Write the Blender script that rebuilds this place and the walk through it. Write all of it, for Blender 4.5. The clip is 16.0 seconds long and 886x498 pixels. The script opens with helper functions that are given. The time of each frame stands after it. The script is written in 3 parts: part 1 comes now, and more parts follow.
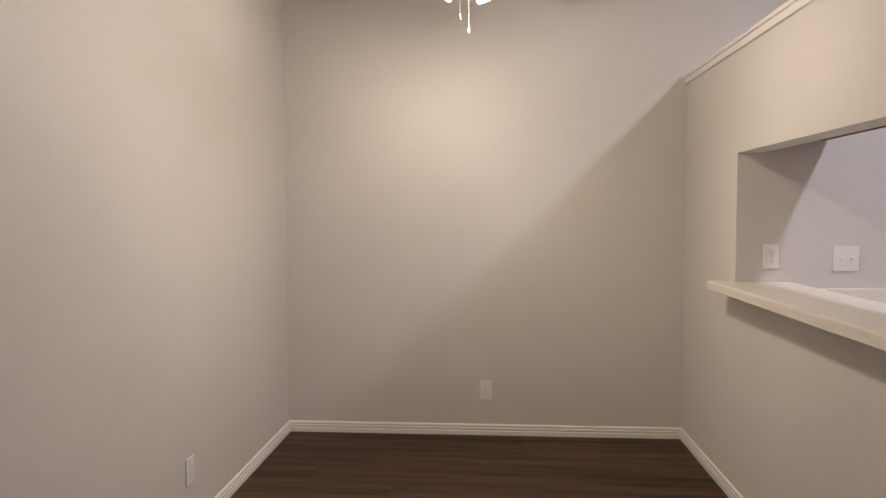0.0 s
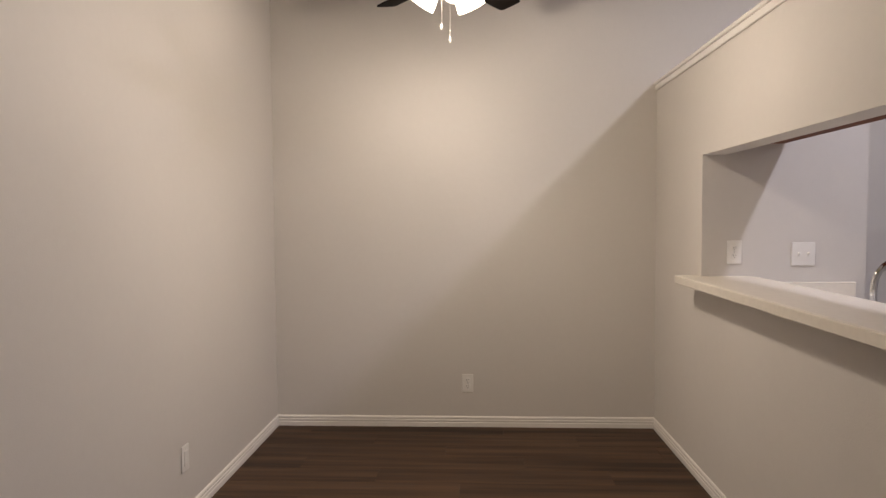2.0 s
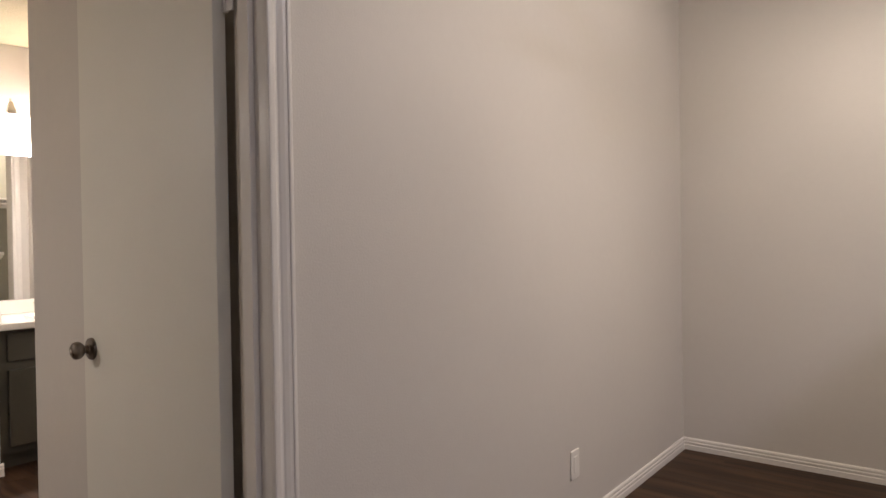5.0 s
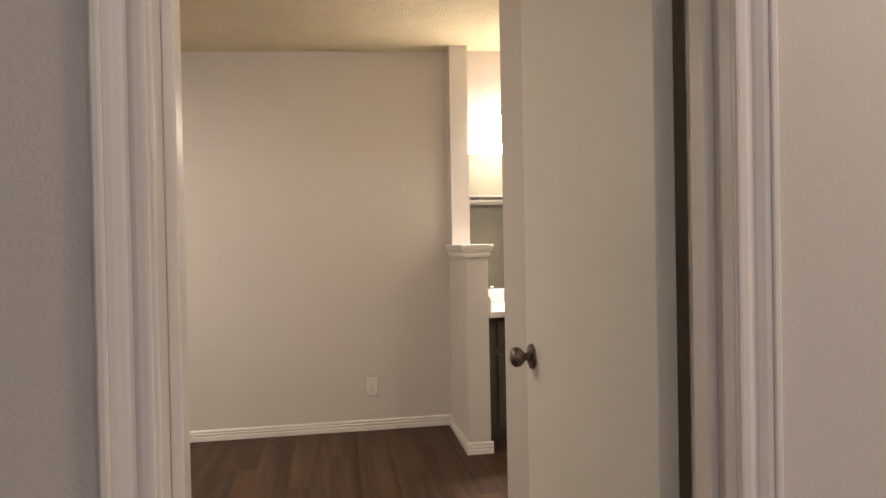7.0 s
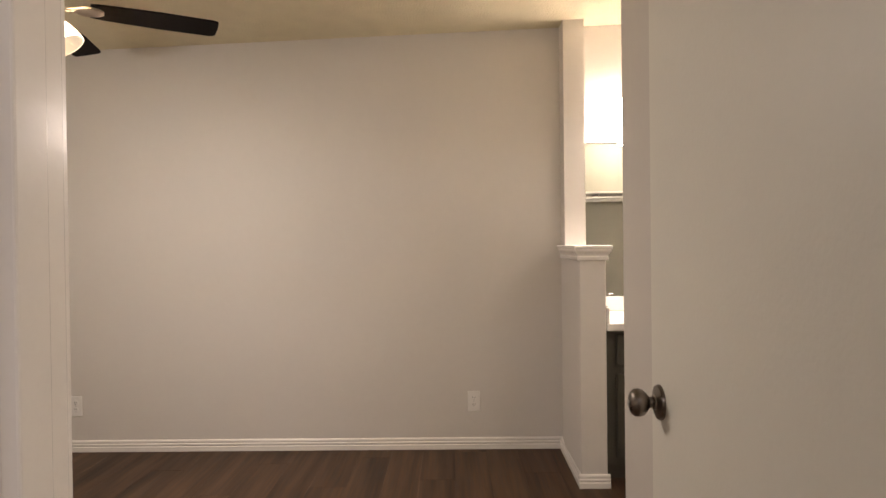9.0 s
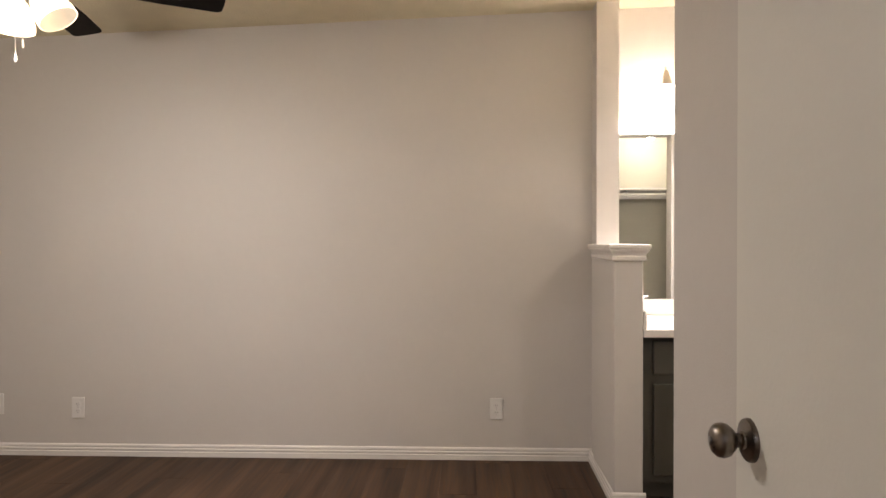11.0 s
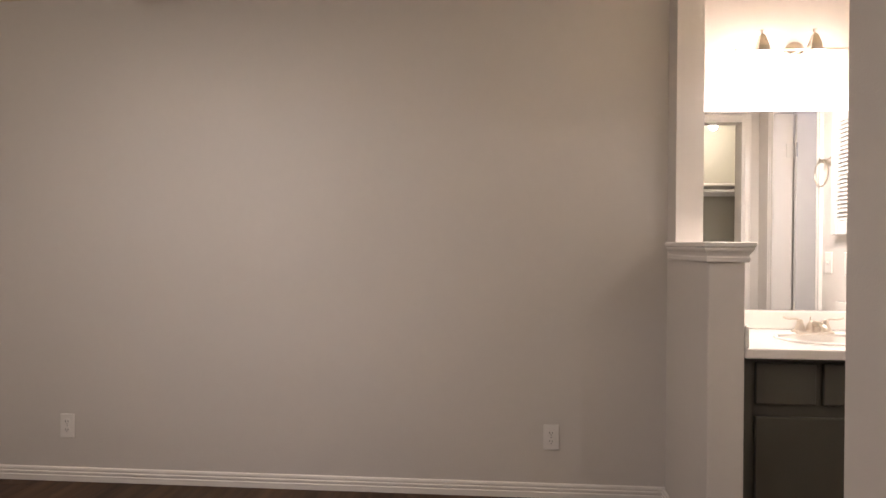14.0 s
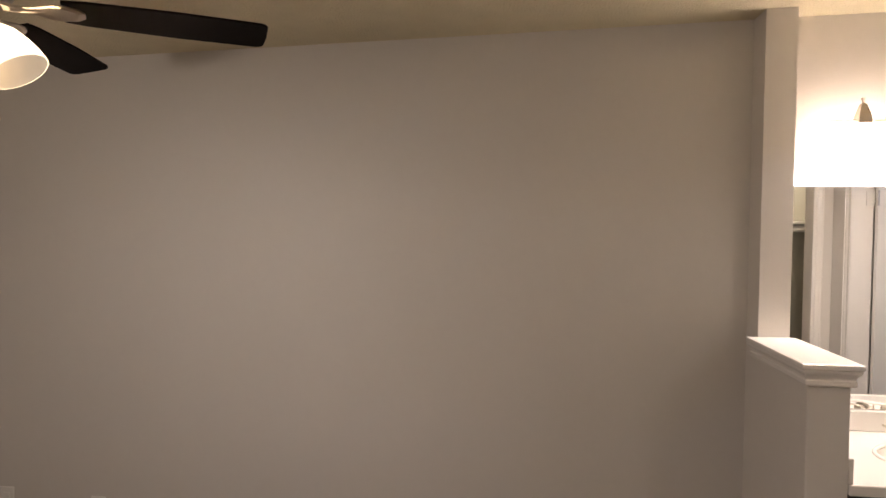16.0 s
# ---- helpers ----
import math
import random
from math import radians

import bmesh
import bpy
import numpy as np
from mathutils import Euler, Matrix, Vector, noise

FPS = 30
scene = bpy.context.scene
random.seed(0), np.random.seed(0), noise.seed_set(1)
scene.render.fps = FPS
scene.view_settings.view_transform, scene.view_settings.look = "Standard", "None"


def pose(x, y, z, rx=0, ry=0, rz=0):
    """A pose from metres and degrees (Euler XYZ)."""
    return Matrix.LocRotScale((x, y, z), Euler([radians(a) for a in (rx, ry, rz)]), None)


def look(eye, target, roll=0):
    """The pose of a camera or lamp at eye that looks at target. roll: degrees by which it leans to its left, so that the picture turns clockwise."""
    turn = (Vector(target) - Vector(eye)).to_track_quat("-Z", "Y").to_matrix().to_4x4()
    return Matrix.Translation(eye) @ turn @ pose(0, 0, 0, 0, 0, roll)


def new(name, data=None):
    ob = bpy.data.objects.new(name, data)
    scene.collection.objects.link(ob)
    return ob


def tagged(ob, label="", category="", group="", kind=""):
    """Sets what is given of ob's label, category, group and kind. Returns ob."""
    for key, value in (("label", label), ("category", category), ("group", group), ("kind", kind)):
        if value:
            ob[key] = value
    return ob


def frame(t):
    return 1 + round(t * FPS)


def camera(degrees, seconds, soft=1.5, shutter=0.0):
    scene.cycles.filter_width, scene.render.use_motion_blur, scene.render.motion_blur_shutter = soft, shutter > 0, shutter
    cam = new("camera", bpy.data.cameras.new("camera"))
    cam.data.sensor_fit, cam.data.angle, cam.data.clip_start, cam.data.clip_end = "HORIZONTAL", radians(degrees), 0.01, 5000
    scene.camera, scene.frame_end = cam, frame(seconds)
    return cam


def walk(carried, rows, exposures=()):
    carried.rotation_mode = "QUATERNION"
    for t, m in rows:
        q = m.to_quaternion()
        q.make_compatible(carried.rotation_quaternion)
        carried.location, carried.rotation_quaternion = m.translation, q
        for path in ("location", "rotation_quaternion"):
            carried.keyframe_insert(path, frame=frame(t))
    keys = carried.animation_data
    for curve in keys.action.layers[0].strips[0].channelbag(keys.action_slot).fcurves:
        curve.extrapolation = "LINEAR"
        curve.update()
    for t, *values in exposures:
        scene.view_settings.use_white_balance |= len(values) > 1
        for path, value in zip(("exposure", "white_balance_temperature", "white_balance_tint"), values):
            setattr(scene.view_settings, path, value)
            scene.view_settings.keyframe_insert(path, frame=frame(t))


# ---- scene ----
cam = camera(68.8, 16.0)
PATH = [
    (0, (1.279, 0.286, 1.376), (1.131, 2.278, 1.266), -0.3),
    (0.5, (1.276, 0.275, 1.366), (1.139, 2.268, 1.262), -0.2),
    (1, (1.272, 0.218, 1.369), (1.142, 2.211, 1.271), -0.3),
    (1.5, (1.277, 0.168, 1.371), (1.155, 2.162, 1.273), -0.3),
    (2, (1.288, 0.122, 1.344), (1.193, 2.117, 1.25), -0.4),
    (2.5, (1.326, 0.115, 1.332), (1.253, 2.112, 1.238), -0.3),
    (3, (1.387, 0.133, 1.314), (1.311, 2.13, 1.218), -0.4),
    (3.5, (1.419, 0.151, 1.302), (1.243, 2.141, 1.217), -0.5),
    (4, (1.383, 0.262, 1.278), (0.867, 2.193, 1.209), -0.6),
    (4.5, (1.269, 0.408, 1.238), (0.393, 2.205, 1.188), -0.6),
    (5, (1.213, 0.506, 1.203), (-0.023, 2.078, 1.181), -0.9),
    (5.2, (1.184, 0.556, 1.201), (-0.185, 2.014, 1.181), -0.9),
    (7.3, (0.744, 0.888, 1.207), (-1.245, 1.104, 1.188), -1.0),
    (7.5, (0.689, 0.909, 1.208), (-1.305, 1.061, 1.192), -0.9),
    (8, (0.581, 0.962, 1.212), (-1.419, 1.002, 1.194), -0.9),
    (8.5, (0.481, 0.981, 1.206), (-1.519, 0.979, 1.187), -0.7),
    (9, (0.421, 0.979, 1.206), (-1.579, 0.952, 1.188), -0.7),
    (11.5, (0.097, 0.936, 1.199), (-1.901, 0.852, 1.178), -0.0),
    (12, (-0.001, 0.931, 1.187), (-1.999, 0.839, 1.178), 0.1),
    (12.5, (-0.065, 0.921, 1.174), (-2.062, 0.803, 1.172), 0.1),
    (13, (-0.147, 0.865, 1.186), (-2.143, 0.74, 1.175), 0.3),
    (13.5, (-0.215, 0.84, 1.172), (-2.21, 0.699, 1.159), 0.3),
    (14, (-0.34, 0.816, 1.17), (-2.334, 0.667, 1.156), 0.4),
    (14.5, (-0.493, 0.805, 1.211), (-2.487, 0.651, 1.19), 0.4),
    (15, (-0.587, 0.793, 1.308), (-2.581, 0.639, 1.273), 0.5),
    (15.5, (-0.599, 0.727, 1.507), (-2.59, 0.554, 1.444), 0.6),
    (16, (-0.59, 0.694, 1.6), (-2.575, 0.455, 1.533), 0.6),
]
# exposure of the film, stops over time
EXPOSURES = [(0.0, -0.03, 6300, 10), (3.5, -0.03, 6350, 10), (5.0, -0.10, 6200, 11), (7.4, 0.11, 6700, 11), (9.0, 0.13, 6520, 11), (11.5, 0.16, 6120, 10), (12.1, 0.14, 6120, 10),
             (13.0, -0.24, 6220, 12), (14.5, -0.27, 6150, 15), (15.0, -0.28, 6280, 15), (15.5, -0.62, 6380, 14), (16.0, -0.63, 6430, 13)]
walk(cam, [(t, look(eye, target, roll)) for t, eye, target, roll in PATH], EXPOSURES)

# ---- world and light colours ----
WARM = (1.0, 0.835, 0.68)
BED_WARM = (1.0, 0.87, 0.77)
VANITY = (1.0, 0.88, 0.80)
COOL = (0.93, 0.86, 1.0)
FAN_WATTS = 23.5
BED_FAN_WATTS = 30.0
VANITY_WATTS = 29.0
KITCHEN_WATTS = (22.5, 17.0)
CLOSET_WATTS = 15.5
world = bpy.data.worlds.new("night")
world.use_nodes = True
world.node_tree.nodes["Background"].inputs[0].default_value = (0.02, 0.022, 0.03, 1)
world.node_tree.nodes["Background"].inputs[1].default_value = 0.2
scene.world = world


def lamp(name, kind, place, watts, colour, size=0.03, size_y=None, aim=None):
    data = bpy.data.lights.new(name, kind)
    data.energy, data.color = watts, colour
    if kind == "AREA":
        data.size = size
        if size_y:
            data.shape, data.size_y = "RECTANGLE", size_y
    else:
        data.shadow_soft_size = size
    ob = new(name, data)
    ob.matrix_world = look(place, aim) if aim else pose(*place)
    return ob


# ---- materials ----
def material(name, colour, rough=0.5, metal=0.0, spread=0.0, spread_scale=3.0, bump=0.0, bump_scale=300.0, coat=0.0, rough_spread=0.0, shine=0.5, relief=0.002):
    """Plain painted or metal surface: two scales of colour variation and a fine relief."""
    m = bpy.data.materials.new(name)
    m.use_nodes = True
    nt = m.node_tree
    b = nt.nodes["Principled BSDF"]
    b.inputs["Roughness"].default_value, b.inputs["Metallic"].default_value = rough, metal
    b.inputs["Base Color"].default_value = (*colour, 1)
    b.inputs["Coat Weight"].default_value = coat
    b.inputs["Specular IOR Level"].default_value = shine
    pos = nt.nodes.new("ShaderNodeNewGeometry").outputs["Position"]
    if spread or rough_spread:
        big = noise_node(nt, pos, spread_scale, 4)
        fine = noise_node(nt, pos, spread_scale * 23, 3)
        both = math_node(nt, "ADD", math_node(nt, "MULTIPLY", big, 0.7), math_node(nt, "MULTIPLY", fine, 0.3))
    if spread:
        ramp = nt.nodes.new("ShaderNodeMapRange")
        ramp.inputs[1].default_value, ramp.inputs[2].default_value = 0.3, 0.7
        ramp.inputs[3].default_value, ramp.inputs[4].default_value = 1 - spread, 1 + spread
        nt.links.new(both, ramp.inputs[0])
        mix = nt.nodes.new("ShaderNodeVectorMath")
        mix.operation = "SCALE"
        mix.inputs[0].default_value = colour
        nt.links.new(ramp.outputs[0], mix.inputs["Scale"])
        nt.links.new(mix.outputs[0], b.inputs["Base Color"])
    if rough_spread:
        r = math_node(nt, "ADD", math_node(nt, "MULTIPLY", both, rough_spread), rough - rough_spread / 2)
        nt.links.new(r, b.inputs["Roughness"])
    if bump:
        n = nt.nodes.new("ShaderNodeBump")
        n.inputs["Strength"].default_value, n.inputs["Distance"].default_value = bump, relief
        nt.links.new(noise_node(nt, pos, bump_scale, 3), n.inputs["Height"])
        nt.links.new(n.outputs[0], b.inputs["Normal"])
    return m


def noise_node(nt, vector, scale, detail):
    n = nt.nodes.new("ShaderNodeTexNoise")
    n.inputs["Scale"].default_value, n.inputs["Detail"].default_value = scale, detail
    nt.links.new(vector, n.inputs["Vector"])
    return n.outputs["Fac"]


def math_node(nt, op, a, b):
    n = nt.nodes.new("ShaderNodeMath")
    n.operation = op
    for i, v in enumerate((a, b)):
        if isinstance(v, (int, float)):
            n.inputs[i].default_value = v
        else:
            nt.links.new(v, n.inputs[i])
    return n.outputs[0]


def plank_material(name, dark, light, rough):
    """Wood-look vinyl: long grain along x, each plank of its own tone."""
    m = bpy.data.materials.new(name)
    m.use_nodes = True
    nt = m.node_tree
    b = nt.nodes["Principled BSDF"]
    b.inputs["Specular IOR Level"].default_value = 0.28
    geo = nt.nodes.new("ShaderNodeNewGeometry")
    info = nt.nodes.new("ShaderNodeObjectInfo")
    shift = nt.nodes.new("ShaderNodeVectorMath")
    shift.operation = "MULTIPLY_ADD"
    nt.links.new(info.outputs["Random"], shift.inputs[0])
    shift.inputs[1].default_value = (37, 11, 5)
    nt.links.new(geo.outputs["Position"], shift.inputs[2])
    stretch = nt.nodes.new("ShaderNodeVectorMath")
    stretch.operation = "MULTIPLY"
    stretch.inputs[1].default_value = (0.055, 1.0, 1.0)
    nt.links.new(shift.outputs[0], stretch.inputs[0])
    grain = noise_node(nt, stretch.outputs[0], 85, 5)
    bands = noise_node(nt, stretch.outputs[0], 17, 4)
    mixed = math_node(nt, "ADD", math_node(nt, "MULTIPLY", grain, 0.35), math_node(nt, "MULTIPLY", bands, 0.65))
    tone = math_node(nt, "ADD", mixed, math_node(nt, "MULTIPLY", math_node(nt, "SUBTRACT", info.outputs["Random"], 0.5), 0.05))
    ramp = nt.nodes.new("ShaderNodeValToRGB")
    ramp.color_ramp.elements[0].position, ramp.color_ramp.elements[0].color = 0.36, (*dark, 1)
    ramp.color_ramp.elements[1].position, ramp.color_ramp.elements[1].color = 0.65, (*light, 1)
    nt.links.new(tone, ramp.inputs[0])
    nt.links.new(ramp.outputs[0], b.inputs["Base Color"])
    nt.links.new(math_node(nt, "ADD", math_node(nt, "MULTIPLY", grain, 0.25), rough - 0.12), b.inputs["Roughness"])
    n = nt.nodes.new("ShaderNodeBump")
    n.inputs["Strength"].default_value, n.inputs["Distance"].default_value = 0.25, 0.001
    nt.links.new(grain, n.inputs["Height"])
    nt.links.new(n.outputs[0], b.inputs["Normal"])
    return m


def glow_material(name, colour, strength, share, glass=(0.93, 0.90, 0.85)):
    """Frosted glass lit from within by its bulb."""
    m = bpy.data.materials.new(name)
    m.use_nodes = True
    nt = m.node_tree
    nt.nodes.remove(nt.nodes["Principled BSDF"])
    out = nt.nodes["Material Output"]
    em = nt.nodes.new("ShaderNodeEmission")
    em.inputs[0].default_value, em.inputs[1].default_value = (*colour, 1), strength
    tr = nt.nodes.new("ShaderNodeBsdfTranslucent")
    tr.inputs[0].default_value = (*glass, 1)
    mix = nt.nodes.new("ShaderNodeMixShader")
    mix.inputs[0].default_value = share
    nt.links.new(tr.outputs[0], mix.inputs[1])
    nt.links.new(em.outputs[0], mix.inputs[2])
    nt.links.new(mix.outputs[0], out.inputs[0])
    return m


M_WALL = material("wall_paint", (0.70, 0.664, 0.616), 0.6, spread=0.025, spread_scale=1.3, bump=0.32, bump_scale=170)
# closet back wall colour, lowered so the nearby bulb does not wash it out
M_CLOSET_DIMMED = material("closet_wall_dimmed", (0.34, 0.325, 0.265), 0.7, spread=0.04, spread_scale=2, bump=0.3, bump_scale=170)
M_CEIL = material("ceiling_texture", (0.74, 0.665, 0.47), 0.9, spread=0.05, spread_scale=8, bump=1.0, bump_scale=95, relief=0.007)
M_TRIM = material("trim_paint", (0.87, 0.835, 0.785), 0.2, spread=0.02, spread_scale=6, bump=0.12, bump_scale=60)
M_DOOR = material("door_paint", (0.82, 0.80, 0.725), 0.42, spread=0.02, spread_scale=4, bump=0.15, bump_scale=120)
M_PLANK = plank_material("plank_vinyl", (0.027, 0.0148, 0.0088), (0.112, 0.0615, 0.034), 0.55)
M_QUARTZ = material("quartz", (0.84, 0.785, 0.69), 0.25, spread=0.04, spread_scale=40)
M_MARBLE = material("cultured_marble", (0.86, 0.83, 0.78), 0.15, spread=0.02, spread_scale=5, coat=0.4)
M_CAB = material("cabinet_paint", (0.078, 0.073, 0.055), 0.5, spread=0.08, spread_scale=7, bump=0.1, bump_scale=90)
M_NICKEL = material("brushed_nickel", (0.62, 0.56, 0.48), 0.3, metal=1.0, rough_spread=0.15, spread=0.05, spread_scale=30)
M_CHROME = material("chrome", (0.8, 0.8, 0.82), 0.08, metal=1.0)
M_PEWTER = material("antique_pewter", (0.20, 0.175, 0.15), 0.3, metal=1.0, spread=0.2, spread_scale=60, rough_spread=0.2)
M_BLADE = material("dark_blade_wood", (0.006, 0.004, 0.003), 0.8, shine=0.08, spread=0.3, spread_scale=18, bump=0.1, bump_scale=150)
M_PLASTIC = material("white_plastic", (0.87, 0.845, 0.80), 0.3, spread=0.015, spread_scale=20)
M_SLOT = material("dark_slot", (0.03, 0.028, 0.025), 0.6)
M_UPPER = material("stained_cabinet_wood", (0.15, 0.048, 0.020), 0.6, shine=0.1, spread=0.3, spread_scale=9, bump=0.1, bump_scale=120)
M_WHITE = material("white_enamel", (0.78, 0.76, 0.72), 0.35, spread=0.02, spread_scale=8)
M_STEEL = material("steel", (0.45, 0.45, 0.45), 0.35, metal=1.0, rough_spread=0.2)
M_MIRROR = material("mirror_silver", (0.90, 0.91, 0.90), 0.01, metal=1.0)
M_FANGLASS = glow_material("fan_glass", (1.0, 0.83, 0.66), 10.0, 0.5)
M_BEDGLASS = glow_material("bedroom_fan_glass", (1.0, 0.82, 0.60), 4.0, 0.1, (0.72, 0.65, 0.54))
M_VANGLASS = glow_material("vanity_glass", (1.0, 0.80, 0.68), 38.0, 0.6)
M_DIFFUSER = glow_material("kitchen_diffuser", (0.85, 0.92, 1.0), 5.0, 0.6)


# ---- mesh helpers ----
def mesh_of(name, bm, mat, smooth=False):
    bmesh.ops.recalc_face_normals(bm, faces=bm.faces)
    me = bpy.data.meshes.new(name)
    bm.to_mesh(me)
    bm.free()
    me.materials.append(mat)
    if smooth:
        for p in me.polygons:
            p.use_smooth = True
        me.set_sharp_from_angle(angle=radians(40))
    return me


def part(name, bm, mat, parent=None, label="", smooth=False):
    ob = new(name, mesh_of(name, bm, mat, smooth))
    if parent:
        ob.parent = parent
    if label:
        ob["label"] = label
    return ob


def box(bm, x0, x1, y0, y1, z0, z1, bevel=0.0, seg=1):
    """A box between two corners, with its edges rounded."""
    r = bmesh.ops.create_cube(bm, size=1)
    vs = r["verts"]
    for v in vs:
        v.co = Vector(((x0 + x1) / 2 + v.co.x * (x1 - x0), (y0 + y1) / 2 + v.co.y * (y1 - y0), (z0 + z1) / 2 + v.co.z * (z1 - z0)))
    if bevel:
        es = list({e for v in vs for e in v.link_edges})
        bmesh.ops.bevel(bm, geom=es, offset=bevel, segments=seg, affect="EDGES", profile=0.5)
    return bm


def boxes(*rows, bevel=0.0, seg=1):
    bm = bmesh.new()
    for r in rows:
        box(bm, *r, bevel=bevel, seg=seg)
    return bm


def lathe(profile, steps=24, axis_pose=None, closed_ends=True):
    """A turned shape: (radius, height) rows round z."""
    bm = bmesh.new()
    rings = []
    for r, h in profile:
        rings.append([bm.verts.new((r * math.cos(2 * math.pi * i / steps), r * math.sin(2 * math.pi * i / steps), h)) for i in range(steps)])
    for a, b in zip(rings, rings[1:]):
        for i in range(steps):
            j = (i + 1) % steps
            bm.faces.new((a[i], a[j], b[j], b[i]))
    if closed_ends:
        bm.faces.new(rings[0][::-1])
        bm.faces.new(rings[-1])
    if axis_pose is not None:
        bm.transform(axis_pose)
    return bm


def tube(points, radius, steps=10):
    """A round bar along a line of points."""
    bm = bmesh.new()
    rings = []
    pts = [Vector(p) for p in points]
    side = None
    for i, p in enumerate(pts):
        d = (pts[min(i + 1, len(pts) - 1)] - pts[max(i - 1, 0)]).normalized()
        if side is None:
            side = d.orthogonal().normalized()
        side = (side - d * side.dot(d)).normalized()
        b = d.cross(side)
        rings.append([bm.verts.new(p + radius * (side * math.cos(2 * math.pi * k / steps) + b * math.sin(2 * math.pi * k / steps))) for k in range(steps)])
    for a, b in zip(rings, rings[1:]):
        for k in range(steps):
            j = (k + 1) % steps
            bm.faces.new((a[k], a[j], b[j], b[k]))
    bm.faces.new(rings[0][::-1])
    bm.faces.new(rings[-1])
    return bm


def moulding(profile, a, b, out):
    """A straight moulding from a to b; profile rows are (distance out of the wall, height)."""
    bm = bmesh.new()
    out = Vector(out)
    ends = []
    for p in (Vector(a), Vector(b)):
        ends.append([bm.verts.new(p + out * o + Vector((0, 0, h))) for o, h in profile])
    n = len(profile)
    for i in range(n):
        j = (i + 1) % n
        bm.faces.new((ends[0][i], ends[0][j], ends[1][j], ends[1][i]))
    bm.faces.new(ends[0][::-1])
    bm.faces.new(ends[1])
    return bm


def upright(profile, x, y, z0, z1, along, out):
    """An upright casing; profile rows are (distance along the wall, distance out of it)."""
    bm = bmesh.new()
    al, ou = Vector(along), Vector(out)
    ends = [[bm.verts.new(Vector((x, y, z)) + al * s + ou * o) for s, o in profile] for z in (z0, z1)]
    n = len(profile)
    for i in range(n):
        j = (i + 1) % n
        bm.faces.new((ends[0][i], ends[0][j], ends[1][j], ends[1][i]))
    bm.faces.new(ends[0][::-1])
    bm.faces.new(ends[1])
    return bm


def structure(name, bm, mat, label, category, smooth=False):
    return tagged(part(name, bm, mat, smooth=smooth), label, category, kind="structure")


def empty(name, place, label, category, group=""):
    ob = new(name)
    ob.location = place
    ob.empty_display_size = 0.05
    return tagged(ob, label, category, group)


def rounded_plate(w, h, d, r=0.004):
    """A wall plate centred on its place, its face towards -y."""
    return boxes((-w / 2, w / 2, -d, 0, -h / 2, h / 2), bevel=r, seg=2)


# ---- plan ----
TOP = 3.40            # dining and kitchen ceiling
BED = 2.44            # bedroom ceiling
NORTH = 4.25          # end wall of the dining nook
EAST = 2.432          # dining face of the pass-through wall
FAR = -3.361          # bedroom end wall
SIDE = 2.66           # wall with the bathroom door
PART = 1.549           # partition beside the open door
PEND = -1.737          # its free end



def bed_top(y):
    """Underside of the bedroom ceiling, which falls a little towards the south."""
    return 2.400 + 0.0316 * y


structure("wall_north", boxes((-3.48, 4.72, NORTH, NORTH + 0.115, 0, TOP)), M_WALL, "greige painted wall behind the dining nook", "wall")
structure("wall_west", boxes((-0.115, 0, -3, 0.626, 0, TOP), (-0.115, 0, 1.434, NORTH, 0, TOP), (-0.115, 0, 0.626, 1.434, 2.075, TOP)), M_WALL,
          "greige painted wall with the bedroom doorway", "wall")
structure("wall_east", boxes((EAST, EAST + 0.115, 3.43, NORTH, 0, 2.13), (EAST, EAST + 0.115, 1.2, 3.43, 0, 1.0035), (EAST, EAST + 0.115, 1.2, 3.43, 1.652, 2.13),
                             (EAST, EAST + 0.115, 0.3, 1.2, 0, 2.13)), M_WALL, "greige part-height wall with a kitchen pass-through", "wall")
structure("wall_pantry", boxes((EAST + 0.115, 3.236, 3.43, 3.545, 0, 2.13), (3.121, 3.236, 3.545, NORTH, 0, 2.13), (EAST + 0.115, 3.121, 3.545, NORTH, 2.05, 2.13)), M_WALL,
          "greige low-topped pantry box wall in the kitchen", "wall")
structure("wall_south", boxes((-0.115, 4.72, -3.115, -3, 0, TOP)), M_WALL, "greige painted wall at the far end of the room", "wall")
structure("wall_kitchen", boxes((4.6, 4.715, -3, NORTH, 0, TOP)), M_WALL, "greige painted kitchen wall", "wall")
structure("wall_bedroom", boxes((FAR - 0.115, FAR, -2.6, NORTH, 0, BED + 0.1)), M_WALL, "greige painted bedroom end wall", "wall")
structure("wall_bedroom_south", boxes((FAR - 0.115, -0.115, -2.715, -2.6, 0, BED + 0.1)), M_WALL, "greige painted bedroom side wall", "wall")
structure("wall_partition", boxes((PEND, -0.115, PART, PART + 0.115, 0, BED + 0.1)), M_WALL, "greige partition beside the open bedroom door", "wall")
structure("wall_closet", boxes((PEND, PEND + 0.115, PART + 0.115, 1.72, 0, BED + 0.1), (PEND, PEND + 0.115, 2.54, SIDE, 0, BED + 0.1), (PEND, PEND + 0.115, 1.72, 2.54, 2.03, BED + 0.1),
                               (PEND, PEND + 0.115, SIDE + 0.115, NORTH, 0, BED + 0.1), (PEND + 0.115, -0.75, 3.05, 3.15, 0, BED + 0.1)), M_WALL,
          "greige closet wall with a cased opening", "wall")
structure("wall_bath", boxes((FAR, -2.557, SIDE, SIDE + 0.115, 0, BED + 0.1), (-1.967, PEND + 0.115, SIDE, SIDE + 0.115, 0, BED + 0.1), (-2.557, -1.967, SIDE, SIDE + 0.115, 2.06, BED + 0.1)), M_WALL,
          "pale wall beside the vanity with a doorway", "wall")
